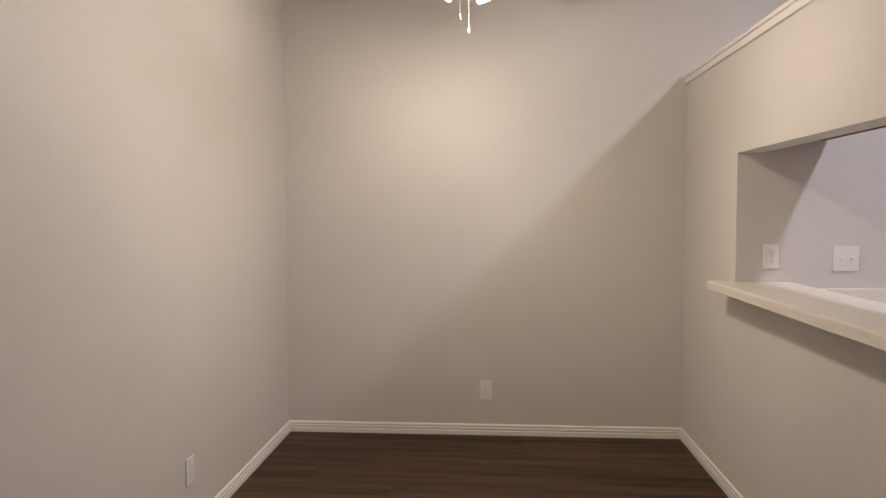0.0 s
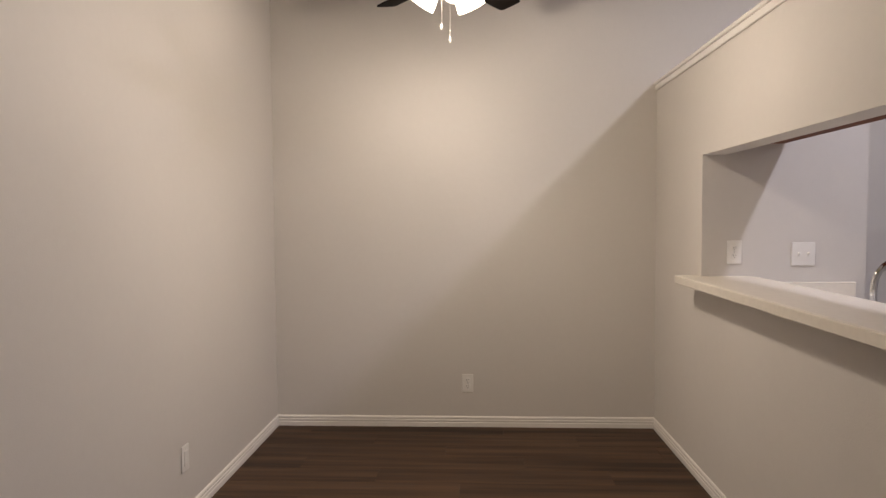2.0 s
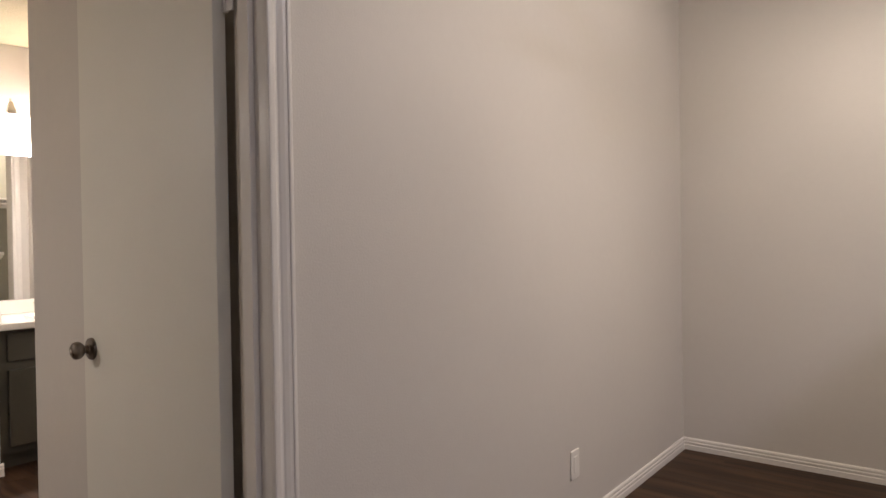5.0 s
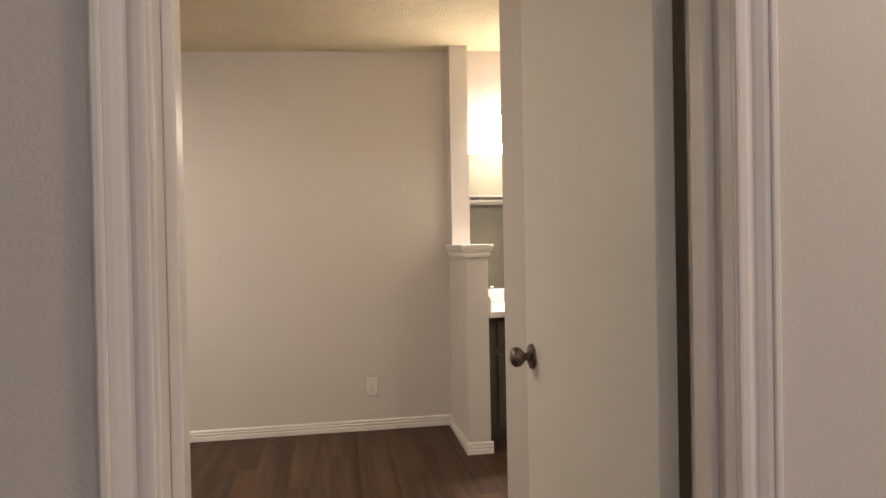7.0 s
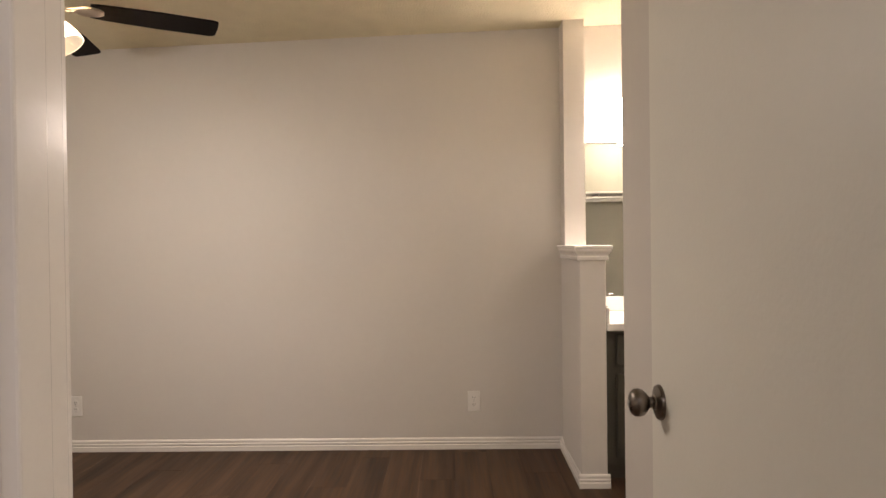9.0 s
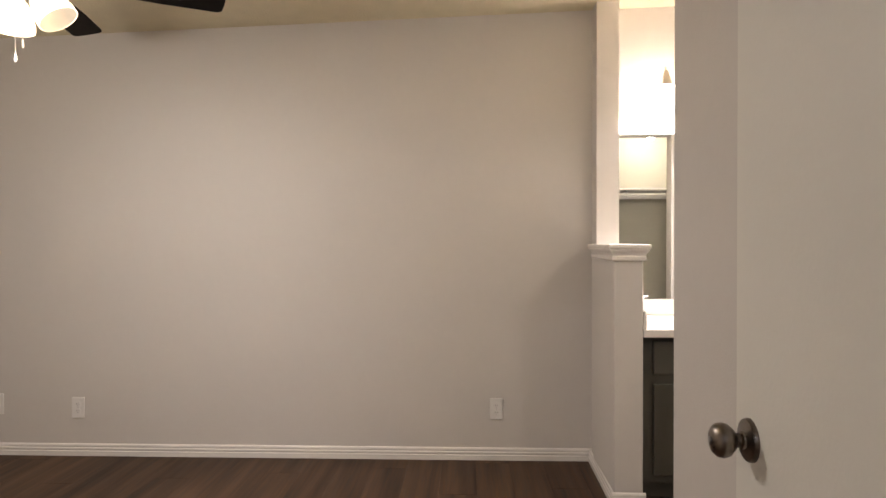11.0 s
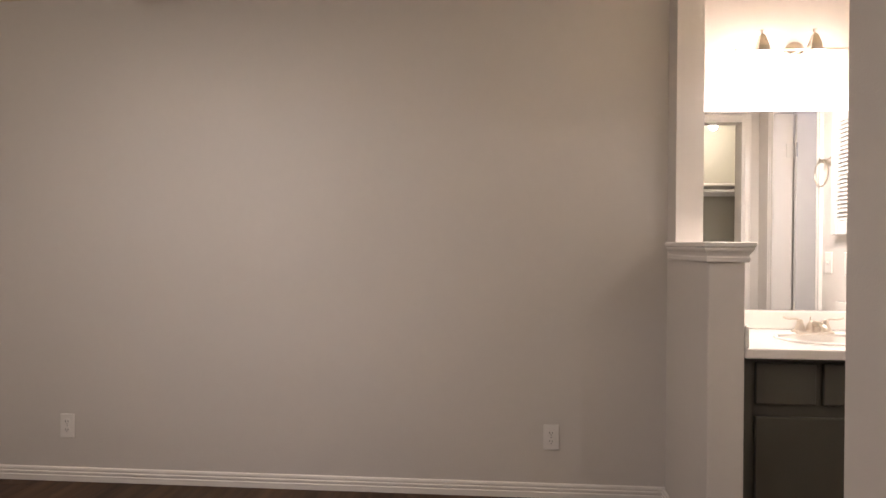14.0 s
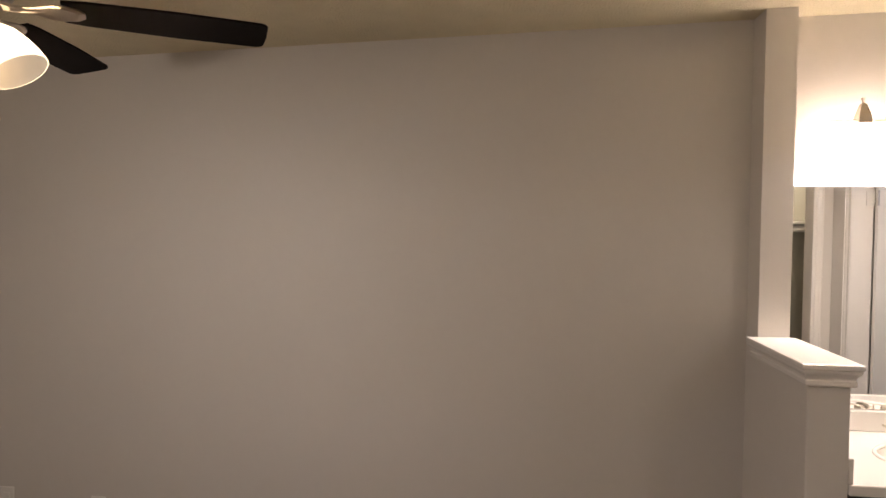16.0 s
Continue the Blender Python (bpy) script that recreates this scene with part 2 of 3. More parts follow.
structure("wall_closet_back", boxes((-0.75, -0.65, PART + 0.115, 3.15, 0, BED + 0.1)), M_CLOSET_DIMMED, "olive beige closet back wall, colour darkened to offset the bulb", "wall")
structure("ceiling_closet", boxes((PEND + 0.115, -0.75, PART + 0.115, 3.05, 2.26, BED - 0.01)), M_CEIL, "low closet ceiling", "ceiling")
structure("wall_stub", boxes((FAR, -3.231, 1.617, 1.734, 0, BED + 0.05)), M_WALL, "greige full-height wall end above the half wall", "wall")
structure("wall_half", boxes((-3.231, -2.742, 1.600, 1.729, 0, 1.167), bevel=0.004), M_WALL, "greige half wall between bedroom and vanity", "wall")
structure("ceiling", boxes((-0.115, 4.72, -3.115, NORTH + 0.115, TOP, TOP + 0.1)), M_CEIL, "pale textured ceiling over dining nook and kitchen", "ceiling")
fall = boxes((FAR, -0.115, -2.6, NORTH, 0, 0.1))
for v in fall.verts:
    v.co.z += bed_top(v.co.y)
structure("ceiling_bedroom", fall, M_CEIL, "cream popcorn-textured bedroom ceiling", "ceiling")
floor = structure("floor", boxes((-3.6, 4.8, -3.2, 4.4, -0.12, -0.006)), M_SLOT, "dark brown wood-look plank floor", "floor")

# half-wall cap: thin top board over a stepped moulding
cap = structure("trim_cap", boxes((-3.231, -2.713, 1.571, 1.758, 1.1675, 1.186), bevel=0.004, seg=2), M_TRIM, "white painted cap on the half wall", "trim")
CAP = [(0.0, 1.112), (0.010, 1.113), (0.012, 1.118), (0.012, 1.130), (0.009, 1.134), (0.010, 1.139), (0.014, 1.147), (0.020, 1.154), (0.023, 1.160), (0.023, 1.166), (0.020, 1.1682), (0.0, 1.1682)]


def around(profile, x0, x1, y0, y1):
    """A moulding round three sides of a wall end, mitred at the corners."""
    bm = bmesh.new()
    runs = [[bm.verts.new(p) for p in ((x0, y0 - o, h), (x1 + o, y0 - o, h), (x1 + o, y1 + o, h), (x0, y1 + o, h))] for o, h in profile]
    for a, b in zip(runs, runs[1:]):
        for k in range(3):
            bm.faces.new((a[k], a[k + 1], b[k + 1], b[k]))
    return bm


part("moulding", around(CAP, -3.231, -2.742, 1.600, 1.729), M_TRIM, cap)
# board on top of the part-height wall
top_trim = structure("trim_ledge", boxes((EAST - 0.02, EAST + 0.14, 0.28, NORTH, 2.163, 2.183), bevel=0.003), M_TRIM, "white painted board topping the part-height wall", "trim")
part("moulding", boxes((EAST - 0.012, EAST, 0.28, NORTH, 2.128, 2.163), (EAST, EAST + 0.13, 0.28, NORTH, 2.1305, 2.163), bevel=0.003), M_TRIM, top_trim)

BASE = [(0, 0), (0.011, 0), (0.011, 0.026), (0.0075, 0.0295), (0.0075, 0.0325), (0.0105, 0.036), (0.0105, 0.044), (0.0065, 0.0475), (0.0065, 0.0505), (0.009, 0.054), (0.008, 0.061), (0.005, 0.066), (0, 0.068)]


def baseboard(a, b, out):
    structure("baseboard", moulding(BASE, (*a, 0), (*b, 0), (*out, 0)), M_TRIM, "white painted moulded baseboard", "baseboard")


baseboard((0.0, NORTH), (EAST, NORTH), (0, -1))
baseboard((0, 1.4745), (0, NORTH - 0.012), (1, 0))
baseboard((0, -3), (0, 0.583), (1, 0))
baseboard((EAST, 0.3), (EAST, NORTH - 0.012), (-1, 0))
baseboard((FAR, -2.6), (FAR, 1.617), (1, 0))
baseboard((FAR + 0.012, 1.6085), (-2.742, 1.600), (0, -1))
baseboard((-2.742, 1.588), (-2.742, 1.741), (1, 0))
baseboard((PEND, PART), (-0.13, PART), (0, -1))
baseboard((PEND, PART - 0.012), (PEND, 1.66), (-1, 0))
baseboard((-1.917, SIDE), (PEND, SIDE), (0, -1))
baseboard((-0.115, -2.6), (-0.115, 0.583), (-1, 0))

CASING = [(0, 0), (0, 0.007), (0.002, 0.0092), (0.006, 0.0100), (0.015, 0.0098), (0.019, 0.0085), (0.022, 0.0070), (0.026, 0.0072), (0.030, 0.0095), (0.040, 0.0132), (0.047, 0.0145),
          (0.0485, 0.0140), (0.0495, 0.0165), (0.052, 0.0178), (0.058, 0.0178), (0.061, 0.016), (0.062, 0.013), (0.062, 0)]


def casing(name, x, y, along, out, z1=2.06, label="white moulded door casing", wide=1.0):
    prof = [(s * wide, o) for s, o in CASING]
    structure(name, upright(prof, x, y, 0, z1, along, out), M_TRIM, label, "door casing")


# bedroom doorway: jambs, stops, casings
casing("door_casing", 0, 1.412, (0, 1, 0), (1, 0, 0), 2.118)
casing("door_casing", 0, 0.645, (0, -1, 0), (1, 0, 0), 2.118)
casing("door_casing", -0.115, 0.655, (0, -1, 0), (-1, 0, 0), 2.118)
structure("door_casing", moulding([(0, 0), (0.010, 0), (0.0135, 0.01), (0.011, 0.016), (0.018, 0.041), (0.012, 0.055), (0, 0.058)], (0, 0.645, 2.060), (0, 1.412, 2.060), (1, 0, 0)), M_TRIM, "white moulded door casing head", "door casing")
structure("door_frame", boxes((-0.117, 0.002, 1.411, 1.434, 0, 2.075), (-0.117, -0.081, 0.626, 0.656, 0, 2.075), (-0.0808, 0.002, 0.626, 0.650, 0, 2.075), (-0.117, 0.002, 0.650, 1.411, 2.055, 2.075),
                              (-0.080, -0.040, 1.395, 1.411, 0, 2.055), (-0.080, -0.040, 0.650, 0.666, 0, 2.055), (-0.080, -0.040, 0.666, 1.395, 2.039, 2.055), bevel=0.0025, seg=2), M_TRIM,
          "white painted door jambs with stops", "door frame")
# closet opening and bathroom doorway casings
casing("door_casing", PEND, 2.540, (0, 1, 0), (-1, 0, 0), 2.088, "cream closet opening casing")
casing("door_casing", PEND, 1.720, (0, -1, 0), (-1, 0, 0), 2.088, "cream closet opening casing")
structure("door_casing", moulding([(0, 0), (0.010, 0), (0.0135, 0.01), (0.011, 0.016), (0.018, 0.041), (0.012, 0.055), (0, 0.058)], (PEND, 1.720, 2.030), (PEND, 2.540, 2.030), (-1, 0, 0)), M_TRIM, "cream closet casing head", "door casing")
casing("door_casing", -2.547, SIDE, (-1, 0, 0), (0, -1, 0), 2.10)
casing("door_casing", -1.977, SIDE, (1, 0, 0), (0, -1, 0), 2.10)
structure("door_frame", boxes((-2.557, -2.547, SIDE - 0.002, SIDE + 0.117, 0, 2.06), (-1.977, -1.967, SIDE - 0.002, SIDE + 0.117, 0, 2.06), (-2.547, -1.977, SIDE - 0.002, SIDE + 0.117, 2.04, 2.06)), M_TRIM,
          "white painted bathroom door jambs", "door frame")


# ---- doors ----
def knob(parent, x, y, z, side):
    """A round knob on its rose, standing out of a door face along y."""
    turn = pose(x, y, z, 90 * side, 0, 0)
    k = part("knob", lathe([(0.010, 0.012), (0.011, 0.022), (0.018, 0.027), (0.0245, 0.034), (0.0265, 0.042), (0.025, 0.050), (0.019, 0.056), (0.010, 0.059), (0.002, 0.0595)], 28, turn), M_PEWTER, parent, "antique pewter door knob", True)
    part("rose", lathe([(0.033, 0.0), (0.033, 0.003), (0.031, 0.007), (0.020, 0.009), (0.014, 0.011), (0.0135, 0.014), (0.011, 0.016)], 28, turn), M_PEWTER, k, smooth=True)
    part("keyhole", lathe([(0.0055, 0.059), (0.0055, 0.061), (0.003, 0.0615)], 12, turn), M_STEEL, k)


def hinge(parent, x, y, z):
    h = part("hinge", lathe([(0.006, -0.045), (0.0065, -0.044), (0.0065, 0.044), (0.006, 0.045)], 12, pose(x, y, z)), M_WHITE, parent, "white painted hinge", True)
    part("leaf", boxes((x, x + 0.030, y - 0.0015, y + 0.0015, z - 0.044, z + 0.044)), M_WHITE, h)


door = empty("door_1", (-0.138, 1.3855, 0), "open off-white flush bedroom door against the partition", "door")
door["kind"] = "structure"
slab = part("door_panel", boxes((-0.712, 0, -0.0175, 0.0175, 0.012, 2.035), bevel=0.0015), M_DOOR, door)
knob(door, -0.660, -0.0175, 0.902, 1)
for z in (0.22, 1.795):
    hinge(door, 0.012, 0.010, z)
part("latch_plate", boxes((-0.7132, -0.7118, -0.0125, 0.0125, 0.873, 0.931)), M_NICKEL, door)

bdoor = empty("door_2", (-1.982, SIDE + 0.125, 0), "open white bathroom door beyond the vanity", "door")
bdoor["kind"] = "structure"
part("door_panel", boxes((-0.035, 0, 0, 0.56, 0.012, 2.03), bevel=0.0015), M_WHITE, bdoor)
for z in (0.22, 1.80):
    h = part("hinge", lathe([(0.006, -0.045), (0.006, 0.045)], 12, pose(-0.041, -0.004, z)), M_STEEL, bdoor, "steel hinge with dark screws", True)
    part("leaf", boxes((-0.002, 0.0085, -0.050, -0.004, z - 0.044, z + 0.044)), M_WHITE, h)


# ---- wall plates ----
def outlet(x, y, z, rz, label, kind="duplex"):
    o = empty("wall_outlet" if kind != "switch" else "light_switch", (x, y, z), label, "outlet" if kind != "switch" else "light switch", "wall plates")
    o.rotation_euler = (0, 0, radians(rz))
    wide = 0.116 if kind == "switch" else 0.073
    part("cover_plate", rounded_plate(wide, 0.118, 0.006), M_PLASTIC, o)
    if kind == "duplex":
        for dz in (-0.0195, 0.0195):
            s = part("socket", lathe([(0.0168, 0.0), (0.0168, 0.0075), (0.0155, 0.0085)], 20, pose(0, 0, dz, 90)), M_PLASTIC, o)
            for dx, hh in ((-0.0063, 0.008), (0.0063, 0.0065)):
                part("slot", boxes((dx - 0.0012, dx + 0.0012, -0.0089, -0.0070, dz - hh / 2 + 0.003, dz + hh / 2 + 0.003)), M_SLOT, s)
            part("ground_hole", lathe([(0.0022, 0.007), (0.0022, 0.0089)], 8, pose(0, 0, dz - 0.007, 90)), M_SLOT, s)
        part("screw", lathe([(0.0032, 0.005), (0.0030, 0.0068)], 10, pose(0, 0, 0, 90)), M_STEEL, o)
    elif kind == "switch":
        for dx in (-0.023, 0.023):
            part("toggle", boxes((dx - 0.0048, dx + 0.0048, -0.019, -0.004, -0.003, 0.010), bevel=0.002), M_PLASTIC, o)
            part("toggle_frame", boxes((dx - 0.0055, dx + 0.0055, -0.0068, -0.005, -0.0125, 0.0125)), M_WHITE, o)
            for dz in (-0.03, 0.03):
                part("screw", lathe([(0.003, 0.005), (0.0028, 0.0067)], 8, pose(dx, 0, dz, 90)), M_PLASTIC, o)
    elif kind == "single":
        part("toggle", boxes((-0.0048, 0.0048, -0.019, -0.004, -0.003, 0.010), bevel=0.002), M_PLASTIC, o)
        part("toggle_frame", boxes((-0.0055, 0.0055, -0.0068, -0.005, -0.0125, 0.0125)), M_WHITE, o)
    else:
        part("insert", boxes((-0.0165, 0.0165, -0.0085, -0.005, -0.033, 0.033), bevel=0.0012), M_PLASTIC, o)
        for dz in (-0.042, 0.042):
            part("screw", lathe([(0.003, 0.005), (0.0028, 0.0067)], 8, pose(0, 0, dz, 90)), M_PLASTIC, o)
    return o


outlet(1.245, NORTH, 0.284, 0, "white duplex outlet low on the nook's end wall")
outlet(0, 2.892, 0.290, 90, "white cover plate low on the long greige wall", "jack")
outlet(FAR, 1.098, 0.281, 90, "white duplex outlet near the half wall")
outlet(FAR, -1.248, 0.270, 90, "white duplex outlet low on the bedroom wall")
outlet(FAR, -1.715, 0.288, 90, "white cable plate beside its twin on the bedroom wall", "jack")
outlet(2.592, 3.43, 1.166, 0, "white duplex outlet above the kitchen bar")
outlet(2.930, 3.43, 1.155, 0, "white double toggle switch on the pantry wall", "switch")
outlet(-2.683, SIDE, 1.085, 0, "white toggle switch beside the vanity", "single")
outlet(-2.88, SIDE, 1.085, 0, "white outlet plate beside the vanity")


# ---- ceiling fans ----
def ceiling_fan(place, drop, turn, shade_turn, glass, watts, colour, span, depth, lift, soft, label):
    """Five dark blades round a nickel motor, three frosted shades below, two pull chains; place is the blades' middle."""
    fan = empty("ceiling_fan", place, label, "ceiling fan", "ceiling fans")
    part("canopy", lathe([(0.020, drop - 0.075), (0.050, drop - 0.060), (0.066, drop - 0.020), (0.068, drop)], 28), M_NICKEL, fan, smooth=True)
    part("downrod", lathe([(0.012, 0.06), (0.012, drop - 0.06)], 14), M_NICKEL, fan, smooth=True)
    part("motor_housing", lathe([(0.030, 0.110), (0.070, 0.100), (0.105, 0.070), (0.110, 0.030), (0.100, 0.010), (0.070, 0.002), (0.060, -0.010)], 32), M_NICKEL, fan, smooth=True)
    part("light_hub", lathe([(0.060, -0.012), (0.062, -0.040), (0.045, -0.062), (0.018, -0.075), (0.008, -0.090)], 28), M_NICKEL, fan, smooth=True)
    for k in range(5):
        a = turn + 72 * k
        bm = bmesh.new()
        outline = [(0.165, -0.045), (0.20, -0.052), (0.36, -0.060), (0.516, -0.058), (0.527, -0.053), (0.532, -0.044), (0.534, 0.0), (0.532, 0.044), (0.527, 0.053), (0.516, 0.058), (0.36, 0.060), (0.20, 0.052), (0.165, 0.045)]
        lo = [bm.verts.new((x * span, y, -0.003)) for x, y in outline]
        hi = [bm.verts.new((x * span, y, 0.003)) for x, y in outline]
        bm.faces.new(lo[::-1])
        bm.faces.new(hi)
        for i in range(len(lo)):
            j = (i + 1) % len(lo)
            bm.faces.new((lo[i], lo[j], hi[j], hi[i]))
        bm.transform(pose(0, 0, 0.004, 0, 0, a) @ pose(0, 0, 0, -12, 0, 0))
        blade = part("blade", bm, M_BLADE, fan, "dark espresso wooden blade")
        iron = bmesh.new()
        edge = [(0.085, 0.013), (0.125, 0.010), (0.150, 0.017), (0.178, 0.031), (0.205, 0.034), (0.232, 0.026), (0.247, 0.011)]
        edge += [(x, -y) for x, y in reversed(edge)]
        rims = [[iron.verts.new((0.165 + (x - 0.165) * f, y * f, z)) for x, y in edge] for f, z in ((1.0, -0.0032), (1.0, -0.0062), (0.82, -0.0095), (0.30, -0.0075))]
        iron.faces.new(rims[0][::-1])
        for lo_, hi_ in zip(rims, rims[1:]):
            for i in range(len(edge)):
                j = (i + 1) % len(edge)
                iron.faces.new((lo_[i], lo_[j], hi_[j], hi_[i]))
        iron.faces.new(rims[-1])
        iron.transform(pose(0, 0, 0.004, 0, 0, a) @ pose(0, 0, 0, -12, 0, 0))
        part("blade_iron", iron, M_NICKEL, blade, "nickel blade bracket")
    for k in range(3):
        a = shade_turn + 120 * k
        m = pose(0, 0, 0, 0, 0, a) @ pose(0.060, 0, -0.040 + lift, 0, -34, 0)
        # the arm reaches out and down, the shade opens along its axis
        arm = tube([m @ Vector(p) for p in ((-0.02, 0, 0.01), (0.0, 0, -0.012), (0.0, 0, -0.032))], 0.009, 10)
        part("lamp_arm", arm, M_NICKEL, fan, smooth=True)
        sh = lathe([(0.020, -0.026), (0.030, -0.030), (0.044, -0.050), (0.055, -0.080), (0.062, -0.112), (0.064, -0.134), (0.061, -0.134), (0.058, -0.110), (0.051, -0.080), (0.040, -0.052), (0.022, -0.034)], 28, m, closed_ends=False)
        shade = part("shade", sh, glass, fan, "frosted glass bell shade, lit", True)
        bulb = lathe([(0.010, -0.032), (0.012, -0.040), (0.019, -0.050), (0.020, -0.056), (0.015, -0.063), (0.005, -0.067)], 16, m)
        part("bulb", bulb, M_BULB, shade, smooth=True)
        spot = Vector(place) + m @ Vector((0, 0, -depth))
        lamp("fan_bulb_light", "POINT", spot, watts, colour, soft)
    for (dx, dy, length, fob) in ((0.0, 0.0, 0.175, 0.016), (-0.035, 0.0, 0.115, 0.020)):
        c = part("pull_chain", tube([(dx, dy, -0.080 + 0.02), (dx, dy, -0.120 - length + 0.03)], 0.0016, 6), M_WHITE, fan, "thin pull chain")
        part("fob", lathe([(0.001, 0.0), (0.0035, -0.006), (0.005, -fob), (0.0035, -fob - 0.008), (0.001, -fob - 0.010)], 10, pose(dx, dy, -0.090 - length)), M_WHITE, c, "small white pull fob", True)
    return fan


M_BULB = glow_material("bulb_glass", (1.0, 0.85, 0.66), 12.0, 0.85)
ceiling_fan((1.19, 2.96, 2.395), TOP - 2.395, 57, 46, M_FANGLASS, FAN_WATTS, WARM, 1.0, 0.122, 0.035, 0.02, "ceiling fan with dark blades and three lit shades")
ceiling_fan((-1.86, -0.52, 2.076), bed_top(-0.52) - 2.076, 48, 97, M_BEDGLASS, BED_FAN_WATTS, BED_WARM, 1.22, 0.114, 0.0, 0.04, "bedroom ceiling fan with dark blades and lit shades")

# ---- dining nook and kitchen ----
bar = empty("bar_counter", (2.45, 2.27, 1.004), "white quartz breakfast bar on the pass-through wall", "counter")
part("slab", boxes((-0.117, 0.240, -1.22, 1.159, 0.0, 0.041), (-0.117, -0.018, 1.159, 1.203, 0.0, 0.041), bevel=0.003, seg=2), M_QUARTZ, bar)
part("front_edge", boxes((-0.132, -0.1172, -1.22, 1.218, 0.0, 0.041), bevel=0.004, seg=2), M_QUARTZ, bar, "rounded front edge strip")
part("end_edge", boxes((-0.117, 0.0, 1.2032, 1.218, 0.0, 0.041), bevel=0.003, seg=2), M_QUARTZ, bar)
kc = empty("kitchen_counter", (2.9, 2.3, 0), "white kitchen counter with a short backsplash", "counter")
part("worktop", boxes((-0.353, 0.30, -2.0, 1.128, 0.876, 0.914), bevel=0.004), M_QUARTZ, kc)
part("backsplash", boxes((-0.353, 0.28, 1.108, 1.1295, 0.9145, 1.016), bevel=0.003), M_QUARTZ, kc)
part("base_cabinet", boxes((-0.352, 0.26, -2.0, 1.129, 0.0, 0.8755)), M_UPPER, kc)
up = empty("upper_cabinet", (2.70, 2.3, 1.704), "reddish brown stained upper cabinet over the bar", "cabinet")
part("body", boxes((-0.152, 0.125, -1.1, 1.129, 0, 0.42)), M_UPPER, up)
for k in range(4):
    y0 = -1.09 + k * 0.555
    d = part("cabinet_door", boxes((0.126, 0.145, y0, y0 + 0.54, 0.015, 0.395), bevel=0.004), M_UPPER, up)
    part("panel", boxes((0.1455, 0.150, y0 + 0.06, y0 + 0.48, 0.075, 0.335), bevel=0.003), M_UPPER, d)
faucet = empty("kitchen_faucet", (2.758, 2.567, 0.914), "tall chrome gooseneck kitchen faucet", "faucet")
part("base", lathe([(0.028, 0), (0.028, 0.01), (0.018, 0.03), (0.015, 0.06)], 20), M_CHROME, faucet, smooth=True)
arc = [(0, 0, 0.02), (0, 0, 0.10), (0, 0, 0.165)] + [(0.105 - 0.105 * math.cos(radians(a)), 0, 0.165 + 0.105 * math.sin(radians(a))) for a in range(12, 181, 12)] + [(0.21, 0, 0.12)]
part("spout", tube(arc, 0.012, 14), M_CHROME, faucet, smooth=True)
part("lever", tube([(0, -0.02, 0.05), (0, -0.06, 0.06), (0, -0.10, 0.085)], 0.007, 10), M_CHROME, faucet, smooth=True)
# both fixtures out of view; the one at y 0.1 is added as cool fill
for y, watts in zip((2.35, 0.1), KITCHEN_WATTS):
    fix = empty("unseen_kitchen_light", (3.55, y, TOP), "unseen white fluorescent kitchen ceiling fixture", "ceiling light", "kitchen ceiling lights")
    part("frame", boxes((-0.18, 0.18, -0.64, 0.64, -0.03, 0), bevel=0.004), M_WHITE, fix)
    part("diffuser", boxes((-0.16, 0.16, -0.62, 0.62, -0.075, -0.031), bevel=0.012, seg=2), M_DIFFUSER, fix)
    lamp("unseen_tube_light", "AREA", (3.55, y, TOP - 0.085), watts, COOL, 0.14, 0.8, aim=(3.55, y + 0.0001, 0))

# ---- vanity ----
van = empty("vanity_cabinet", (-2.795, 1.751, 0), "dark grey-brown painted bathroom vanity cabinet", "cabinet")
W_V = SIDE - 1.751
part("body", boxes((-0.040, -0.019, -0.021, W_V, 0.09, 0.768), (-0.566, -0.040, -0.021, 0.018, 0.0, 0.768), (-0.566, -0.040, W_V - 0.018, W_V, 0.0, 0.768), (-0.566, -0.040, 0.018, W_V - 0.018, 0.09, 0.108)), M_CAB, van)
part("toe_kick", boxes((-0.095, -0.080, 0.018, W_V - 0.018, 0.0, 0.0895)), M_CAB, van)
for y0, y1, z0, z1, nm in ((0.040, 0.254, 0.590, 0.743, "drawer_front"), (0.281, 0.630, 0.590, 0.743, "drawer_front"), (0.657, 0.871, 0.590, 0.743, "drawer_front"),
                           (0.040, 0.442, 0.125, 0.545, "cabinet_door"), (0.469, 0.871, 0.125, 0.545, "cabinet_door")):
    part(nm, boxes((-0.0188, 0.0, y0, y1, z0, z1), bevel=0.005, seg=2), M_CAB, van)


